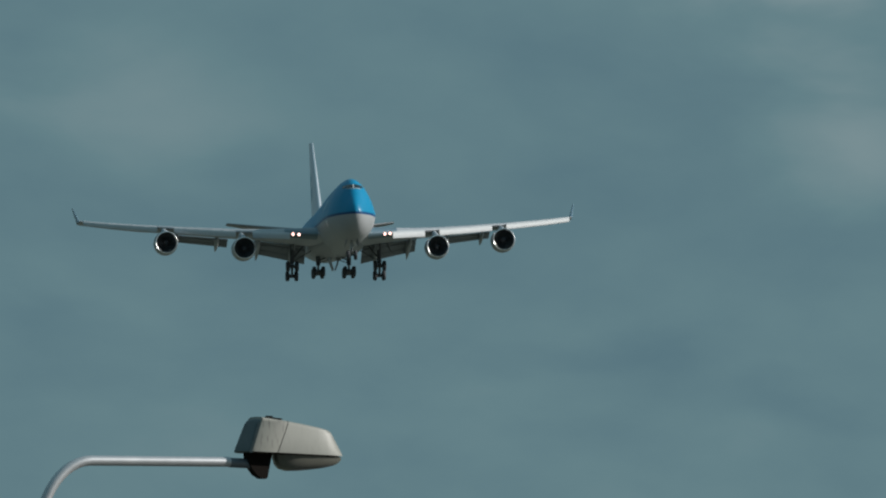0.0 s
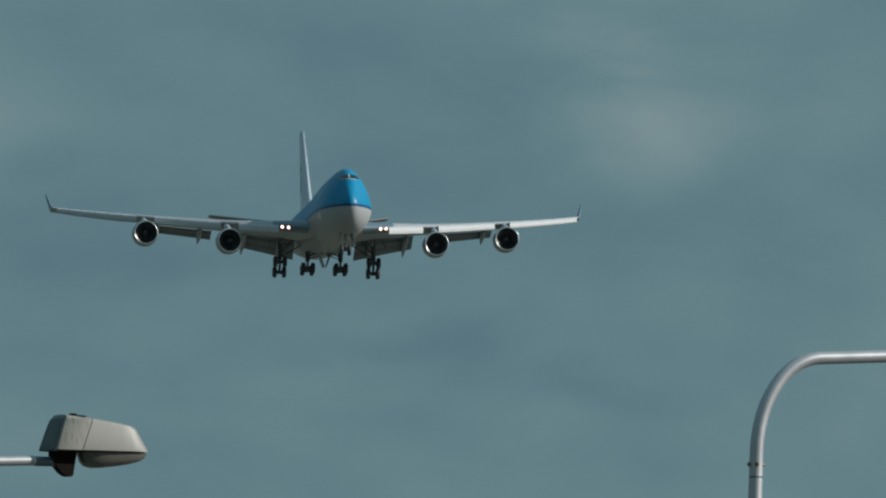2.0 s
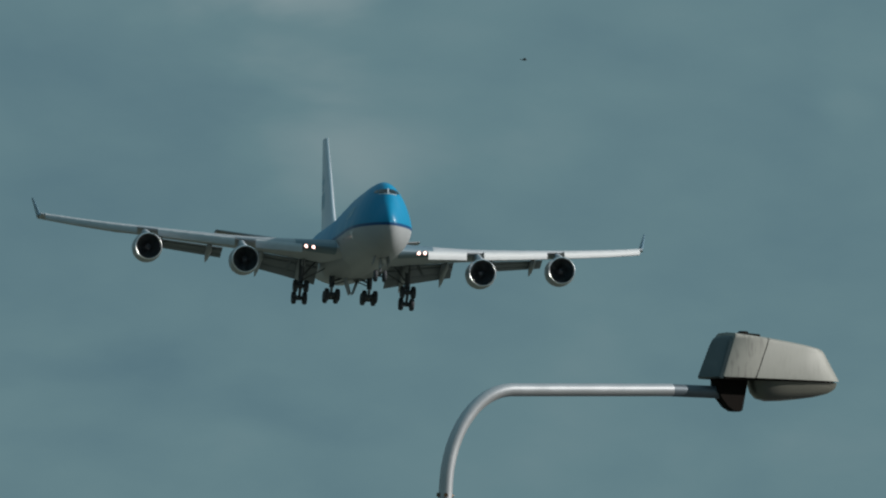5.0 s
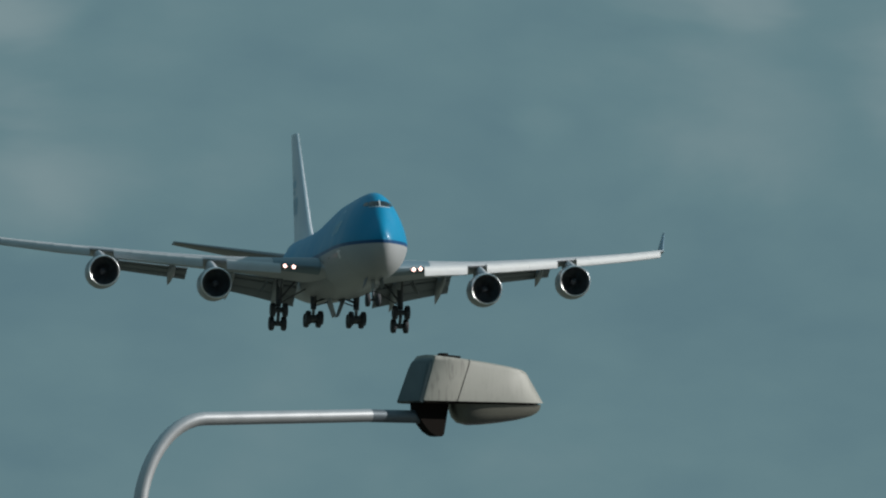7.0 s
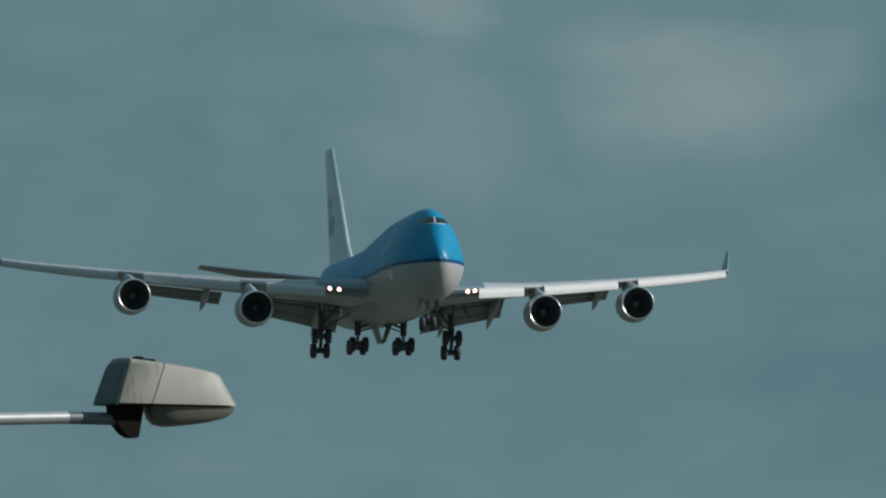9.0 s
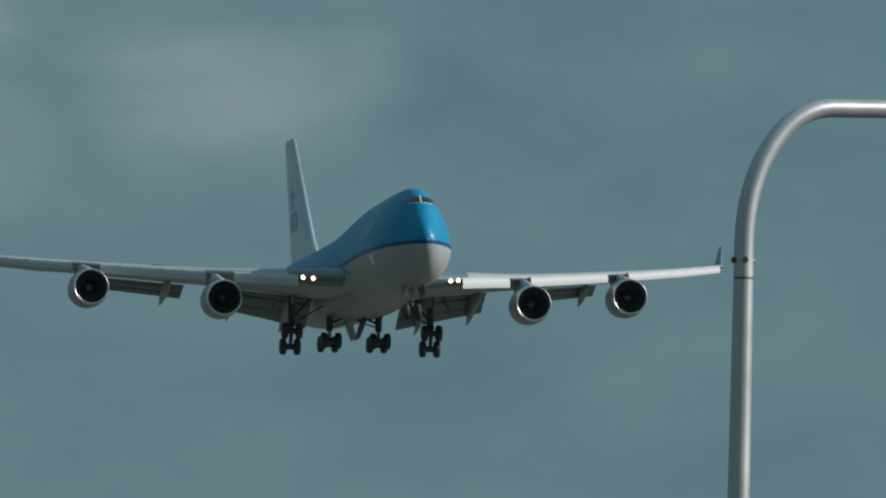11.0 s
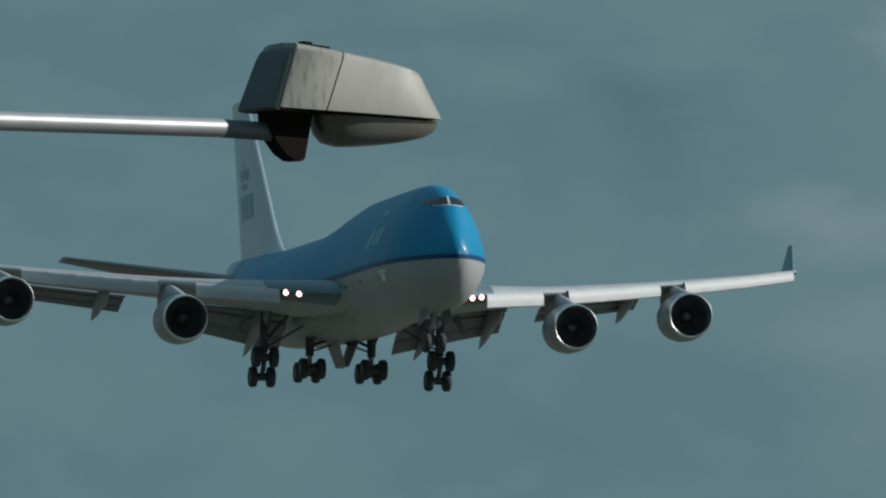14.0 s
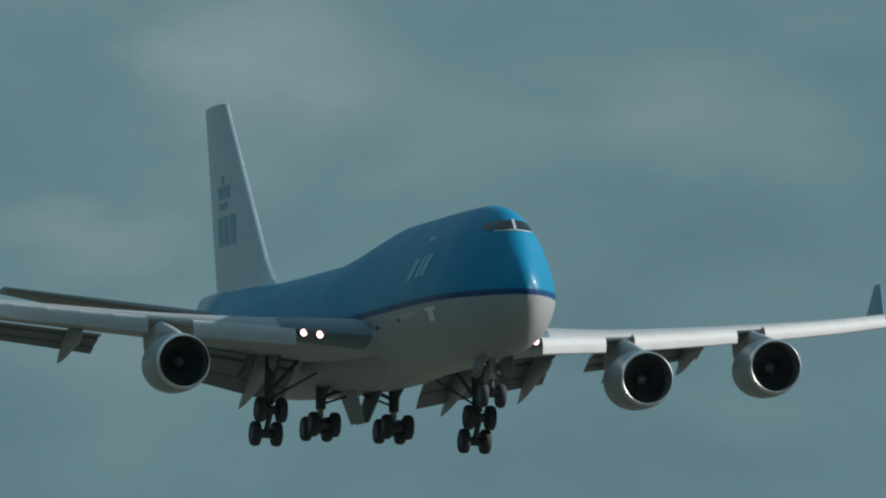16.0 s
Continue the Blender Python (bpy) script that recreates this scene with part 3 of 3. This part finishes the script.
        x = 51.1 + 11.4 * u if u > .12 else 51.1 + 11.4 * u - (0.12 - u) * 22
        d = .10 + .02 * (1 - u)
        rings.append([P(x - .035 + d * math.cos(q) * .9, d * math.sin(q), z) for q in [2 * math.pi * k / 12 for k in range(12)]])
    loft(bm, rings)
    part("fin_leading_edge", bm, LIP, fin, "polished metal leading edge")
    for side in (1, -1):
        def fin_face(a, z):
            u = (z - 8.15) / 11.2
            x0, te = 51.1 + 11.4 * u, 63.3 + 3.6 * u
            f = (a - x0) / (te - x0)
            pr = sorted((p for p in AIRFOIL if p[1] >= 0), key=lambda p: p[0])
            th = float(np.interp(f, [p[0] for p in pr], [p[1] for p in pr]))
            return P(a, side * (th * (te - x0) * .62 + .012), z)
        for pts in (((57.7, 11.6), (58.9, 11.6), (59.6, 13.2), (58.4, 13.2)), ((59.3, 11.6), (60.5, 11.6), (61.2, 13.2), (60.0, 13.2)), ((60.9, 11.6), (62.5, 11.6), (62.9, 13.2), (61.6, 13.2)),
                    ((60.1, 13.55), (62.2, 13.55), (62.5, 13.95), (60.2, 13.95)), ((59.7, 14.15), (62.6, 14.15), (63.0, 14.85), (59.9, 14.85)), ((61.2, 14.95), (61.8, 14.95), (61.8, 15.4), (61.2, 15.4))):
            bm = bmesh.new()
            quad_patch(bm, fin_face, pts)
            part("fin_marking", bm, LOGO, fin, "plain blue shape on the fin")
    # tailplanes
    for side in (1, -1):
        bm = bmesh.new()
        rings = []
        for u in [i / 8 for i in range(9)]:
            y = 1.0 + 9.75 * u
            x, ch = 57.4 + 9.2 * u, 8.2 - 5.7 * u
            z = 7.50 + 1.88 * u
            rings.append([P(x + a * ch, side * y, z + b * ch * .75 - a * .03 * ch) for a, b in AIRFOIL])
        loft(bm, rings)
        part("tailplane", bm, TAIL_GREY, plane, "dull grey swept tailplane")
        build_wing(plane, side)
        build_engine(plane, side, 12.22, 22.4, 2.58, wing_at(12.2)[0], wing_at(12.2)[2])
        build_engine(plane, side, 21.40, 30.6, 4.05, wing_at(21.3)[0], wing_at(21.3)[2])
        build_main_gear(plane, 30.9, side * 5.55, 3.6, 0.25, -52, side * .1, "wing landing gear with four black wheels, nose of bogie up")
        build_main_gear(plane, 34.1, side * 1.95, 2.4, 0.32, -6, 0.0, "body landing gear with four black wheels")
        bm = bmesh.new()
        slab(bm, [P(31.6, side * .74, 2.4), P(35.2, side * .74, 2.4), P(34.7, side * .10, .52), P(32.2, side * .10, .52)], (0, side * .06, 0))
        part("gear_door", bm, FAIRING, plane, "open grey body gear door")
        bm = bmesh.new()
        slab(bm, [P(30.0, side * 6.5, 3.7), P(31.8, side * 6.5, 3.6), P(31.6, side * 7.1, 2.5), P(30.2, side * 7.1, 2.5)], (0, side * .06, 0))
        part("gear_door", bm, DARK_GREY, plane, "open grey wing gear door")
    # nose gear
    gear = new("nose_landing_gear")
    gear.parent = plane
    tagged(gear, "nose landing gear with two black wheels")
    bm = bmesh.new()
    tube(bm, [P(7.9, 0, 2.9), P(7.8, 0, 1.15)], .17, 14)
    part("strut", bm, PALE_STEEL, gear, "pale painted nose strut")
    bm = bmesh.new()
    tube(bm, [P(7.8, 0, 1.2), P(7.75, 0, .35)], .11, 12)
    tube(bm, [P(7.75, -.6, .32), P(7.75, .6, .32)], .09, 12)
    part("piston", bm, STEEL, gear)
    bm = bmesh.new()
    tube(bm, [P(7.8, 0, 1.5), P(9.6, 0, 2.6)], .08, 10)
    part("brace", bm, STEEL, gear)
    for p in (-1, 1):
        wheel(gear, P(7.75, p * .46, .32), .61, .42)
        bm = bmesh.new()
        slab(bm, [P(6.3, p * .62, 2.45), P(8.6, p * .62, 2.25), P(8.5, p * .80, 1.35), P(6.6, p * .80, 1.6)], (0, p * .05, 0))
        part("nose_gear_door", bm, DARK_GREY, gear, "open grey nose gear door")
    bm = bmesh.new()
    turned(bm, ((.10, .001), (.09, .10), (0, .12), (-.1, .10)), P(7.55, .28, 1.5), "x", 16)
    part("taxi_light", bm, PALE_STEEL, gear, "small taxi light")
    return plane


TAIL_GREY = paint("tailplane_grey", (0.17, 0.175, 0.185), 0.5, vary=0.12, scale=0.8)
BELLY = paint("belly_paint", (0.25, 0.263, 0.28), 0.5, vary=0.2, scale=0.6, streak=0.3)
airliner = build_airliner()

# ---- street lamps ----


def build_lamp(foot, arm_z, yaw, rise_deg, reach, slip, head_deg, lean, lift, bare, stretch, label):
    """A galvanised column with a bent arm; local x runs along the arm, z up from the ground."""
    lamp = new("street_lamp")
    tagged(lamp, label, "street lamp", "street lamps beside the road")
    bend, drop = 0.43, 0.58
    bm = bmesh.new()
    tube(bm, [(0, 0, 0), (0, 0, 1.2), (0, 0, 1.35), (0, 0, arm_z - .74)], [.085, .085, .066, .0415], 24)
    part("column", bm, GALV, lamp, "galvanised steel column")
    bm = bmesh.new()
    tube(bm, [(0, 0, arm_z - .748), (0, 0, arm_z - .728)], .0405, 24)
    part("collar", bm, RING_AND_ARM_SHADE, lamp, "dark joint ring")
    for a in (-2.0, .1, 3.0):
        bm = bmesh.new()
        c = Vector((math.cos(a), math.sin(a), 0))
        tube(bm, [Vector((0, 0, arm_z - .66)) + c * .034, Vector((0, 0, arm_z - .66)) + c * .052], .013, 8)
        part("bolt", bm, BOLT, lamp, "rust-brown clamp bolt")
    bm = bmesh.new()
    pts = [(0, 0, arm_z - .73), (0, 0, arm_z - drop - .06)]
    rise = math.tan(radians(rise_deg))
    for i in range(13):
        a = math.pi / 2 * i / 12 * (1 - rise_deg / 90)
        pts.append((bend - bend * math.cos(a), 0, arm_z - drop + drop * math.sin(a)))
    x0, _, z0 = pts[-1]
    pts.append((reach, 0, z0 + (reach - x0) * rise))
    pts.append((reach + slip + .085 + stretch * bare, 0, z0 + (reach + slip + .085 + stretch * bare - x0) * rise))
    tube(bm, pts, [.0415] * 2 + [.041 - .002 * i / 12 for i in range(13)] + [.038, .038], 24)
    part("arm", bm, GALV, lamp, "bent galvanised steel arm")
    end_z = z0 + (reach - x0) * rise
    head = Matrix.Translation((reach, 0, end_z)) @ Matrix.Rotation(radians(-head_deg), 4, "Y") @ Matrix.Translation((slip + .085, 0, .045 + lift)) @ Matrix.Diagonal((stretch, .82, 1, 1))

    def put(bm):
        bmesh.ops.transform(bm, matrix=head, verts=bm.verts)
        return bm
    # the head's shadow on the arm, put in as a darker sleeve
    bm = bmesh.new()
    tube(bm, [(bare, 0, -.045 - lift), (.20, 0, -.045 - lift)], .0375, 20)
    part("shaded_arm_end", put(bm), RING_AND_ARM_SHADE, lamp, "arm end coloured dark for the shadow of the head")
    # housing: cross-sections along x, a flat-sided hood that narrows to the tip

    def hood(x, w, zb, zt, lean=0.0):
        top_w = w * .84
        prof = [(-w, zb), (-w, zb + .02)]
        prof += [(-top_w - (w - top_w) * .10, zt - .034), (-top_w + .008, zt - .010), (-top_w + .034, zt), (0, zt + .005), (top_w - .034, zt), (top_w - .008, zt - .010), (top_w + (w - top_w) * .10, zt - .034)]
        prof += [(w, zb + .02), (w, zb)]
        return [(x + lean * (z - zb) / (zt - zb), y, z) for y, z in prof]
    bm = bmesh.new()
    loft(bm, [hood(.12, .172, .035, .280, .072), hood(.130, .180, .030, .296, .072), hood(.29, .186, .030, .278, .088), hood(.306, .186, .030, .276, .088)])
    part("rear_housing", put(bm), HOUSING_REAR, lamp, "streaked dirty beige rear housing")
    # rear face turned from the sun; its shade is painted dark
    bm = bmesh.new()
    loft(bm, [hood(.100, .155, .030, .256, .066), hood(.108, .166, .022, .272, .070), hood(.1215, .1715, .020, .279, .073)])
    part("shaded_rear_face", put(bm), REAR_SHADE, lamp, "rear face of the housing, coloured dark blue-grey for its shade")
    bm = bmesh.new()
    rings = [hood(.312, .186, .030, .2755, .088), hood(.45, .187, .030, .260, .060), hood(.60, .185, .030, .243, .015), hood(.70, .178, .030, .231, -.025), hood(.765, .165, .030, .223, -.055), hood(.805, .147, .030, .217, -.078), hood(.830, .118, .031, .211, -.092), hood(.840, .075, .034, .198, -.092)]
    loft(bm, rings)
    part("front_housing", put(bm), HOUSING, lamp, "weathered beige plastic lamp housing")
    bm = bmesh.new()
    loft(bm, [hood(.303, .182, .034, .271, .088), hood(.315, .182, .034, .271, .088)])
    part("seam", put(bm), CAST, lamp, "dark joint between the housings")
    bm = bmesh.new()
    loft(bm, [[(x, y, z) for x, y in [(.13, -.172), (.62, -.172), (.75, -.148), (.818, -.07), (.818, .07), (.75, .148), (.62, .172), (.13, .172)]] for z in (.019, .034)])
    part("rim", put(bm), CAST, lamp, "dark gasket rim")
    bm = bmesh.new()
    rings = []
    for z, k in ((.02, 1.0), (-.012, .98), (-.045, .92), (-.072, .80), (-.090, .56), (-.097, .2)):
        ring = []
        for i in range(32):
            a = 2 * math.pi * i / 32
            ux, uy = math.cos(a), math.sin(a)
            cx = .597 - .025 * (1 - k)
            ring.append((cx + .256 * k * math.copysign(abs(ux) ** .75, ux), .150 * k * math.copysign(abs(uy) ** .8, uy), (z if z > 0 else z * (.96 - .40 * ux * k)) + .004))
        rings.append(ring)
    loft(bm, rings)
    part("bowl", put(bm), BOWL, lamp, "smoky translucent lamp bowl")
    bm = bmesh.new()
    out = [(.135, .022), (.315, .022), (.287, -.160), (.275, -.172), (.245, -.170), (.205, -.145), (.165, -.095), (.140, -.05)]
    slab(bm, [(x, -.055, z) for x, z in out], (0, .11, 0))
    part("bracket", put(bm), CAST, lamp, "black cast clamp bracket")
    bm = bmesh.new()
    box(bm, (.255, -.05, .310), (.365, .05, .322), .004, Matrix.Rotation(radians(4), 4, "Y"))
    box(bm, (.28, -.03, .275), (.32, .03, .312), .004)
    part("clip", put(bm), CAST, lamp, "black clip on the housing")
    lamp.matrix_world = pose(foot[0], foot[1], 0, 0, 0, yaw) @ pose(-math.tan(radians(lean)) * (arm_z - .7), 0, 0, 0, lean, 0)
    return lamp


# ---- bird ----


def build_bird():
    """A dark bird far off, in flapping flight; local x runs ahead."""
    bird = new("bird")
    tagged(bird, "small dark bird flying across the sky", "bird")
    bm = bmesh.new()
    turned(bm, ((.17, .004), (.14, .022), (.11, .032), (.04, .05), (-.06, .045), (-.14, .02), (-.2, .012), (-.26, .03)), (0, 0, 0), "x", 14, True)
    part("body", bm, FEATHER, bird, "dark feathered body and tail")
    for side in (1, -1):
        bm = bmesh.new()
        rings = []
        for u in (0, .25, .5, .75, 1):
            y, z = side * (.03 + .30 * u), .01 + .16 * u - .10 * u * u
            ch = .15 - .10 * u * u
            x = .06 + .03 * math.sin(math.pi * u) - .07 * u * u
            rings.append([(x, y, z), (x - ch * .4, y, z + .012), (x - ch, y, z), (x - ch * .4, y, z - .004)])
        loft(bm, rings)
        part("wing", bm, FEATHER, bird, "dark outstretched wing")
    return bird


bird = build_bird()

# foot, height of the arm, turn, rise and reach of the arm, bare end of the arm, tilt of the head, lean of the column,
# lift of the head, where the painted head shadow on the arm begins, length of the head
LAMPS = (
    (18.67, 134.61, 7.182, 18.0, 3.2, 1.455, 0.03, 1.0, 0.0, 0.015, 0.01, 1.12),
    (20.03, 105.01, 6.785, 18.0, 4.3, 1.455, 0.09, 2.2, 0.4, 0.015, -0.115, 1.16),
    (19.73, 73.26, 6.765, 18.0, 2.8, 1.485, 0.00, 0.9, 1.2, 0.015, -0.04, 1.15),
)
for x, y, z, yaw, rise, reach, slip, tip, lean, lift, bare, stretch in LAMPS:
    build_lamp((x, y), z, yaw, rise, reach, slip, tip, lean, lift, bare, stretch, "weathered beige street lamp on a bent galvanised steel column")

def motions():
    """All that moves: the airliner on its approach, and a bird."""
    rows = (
        (0.0, 350.81, 2265.93, 124.81, 3.71, -2.04, -94.09),
        (0.5, 347.72, 2209.05, 122.14, 4.21, -2.12, -94.09),
        (1.0, 346.39, 2162.45, 119.76, 3.88, -2.10, -94.09),
        (1.5, 347.24, 2132.02, 118.09, 2.27, -2.04, -94.09),
        (2.0, 350.17, 2112.19, 117.42, 0.77, -2.03, -94.09),
        (2.5, 354.41, 2101.10, 117.28, 1.28, -2.20, -94.09),
        (3.0, 358.98, 2087.30, 116.90, 2.59, -2.25, -94.09),
        (3.5, 357.08, 2043.28, 115.01, 2.78, -2.08, -94.09),
        (4.0, 349.40, 1961.41, 111.31, 1.49, -1.94, -94.09),
        (4.5, 343.26, 1892.02, 107.50, 0.32, -2.04, -94.09),
        (4.7, 341.77, 1869.70, 106.06, -0.05, -2.09, -94.09),
        (6.8, 324.18, 1623.26, 94.20, 0.82, -1.04, -94.09),
        (7.0, 323.69, 1607.01, 93.35, 0.95, -1.02, -94.09),
        (7.5, 324.32, 1572.05, 91.30, 1.16, -0.99, -94.09),
        (8.0, 326.34, 1544.77, 89.49, 1.40, -1.04, -94.09),
        (8.5, 328.10, 1518.12, 87.83, 1.60, -1.24, -94.09),
        (11.0, 341.10, 1380.58, 82.66, -0.24, -2.28, -94.09),
        (11.5, 342.65, 1350.54, 80.95, 0.07, -2.51, -94.09),
        (12.0, 339.28, 1298.12, 78.02, 0.06, -2.65, -94.09),
        (12.5, 326.81, 1217.55, 73.65, 0.15, -2.49, -94.09),
        (13.0, 318.46, 1151.04, 70.04, 0.08, -2.24, -94.09),
        (13.5, 316.17, 1108.43, 67.97, 0.48, -1.63, -94.09),
        (14.0, 317.39, 1076.25, 66.54, 0.47, -0.99, -94.09),
        (14.5, 315.15, 1035.03, 64.26, 0.38, -0.54, -94.09),
        (15.0, 310.96, 983.43, 61.22, 0.68, -0.40, -94.09),
        (15.5, 306.95, 932.28, 58.23, 0.83, -0.63, -94.09),
        (16.0, 301.93, 883.27, 55.26, 0.75, -1.18, -94.09),
    )
    walk(airliner, [(t, pose(x, y, z, bank, pitch, turn)) for t, x, y, z, bank, pitch, turn in rows])
    bird_rows = [
        (0.00, pose(164.20, 1082.58, 109.34, 18, 0, -5.0)),
        (4.50, pose(203.25, 1076.92, 77.75, -14, 0, -5.0)),
        (4.70, pose(205.20, 1076.64, 75.78, 18, 0, -5.0)),
        (5.23, pose(212.34, 1075.88, 72.65, -14, 0, -5.0)),
        (5.75, pose(222.85, 1074.98, 70.34, 18, 0, -5.0)),
        (6.28, pose(235.27, 1073.98, 68.23, -14, 0, -5.0)),
        (6.80, pose(247.94, 1072.93, 65.74, 18, 0, -5.0)),
        (7.10, pose(254.92, 1072.32, 64.09, -14, 0, -5.0)),
        (16.00, pose(462.21, 1054.25, 15.15, 18, 0, -5.0)),
    ]
    walk(bird, bird_rows)


motions()
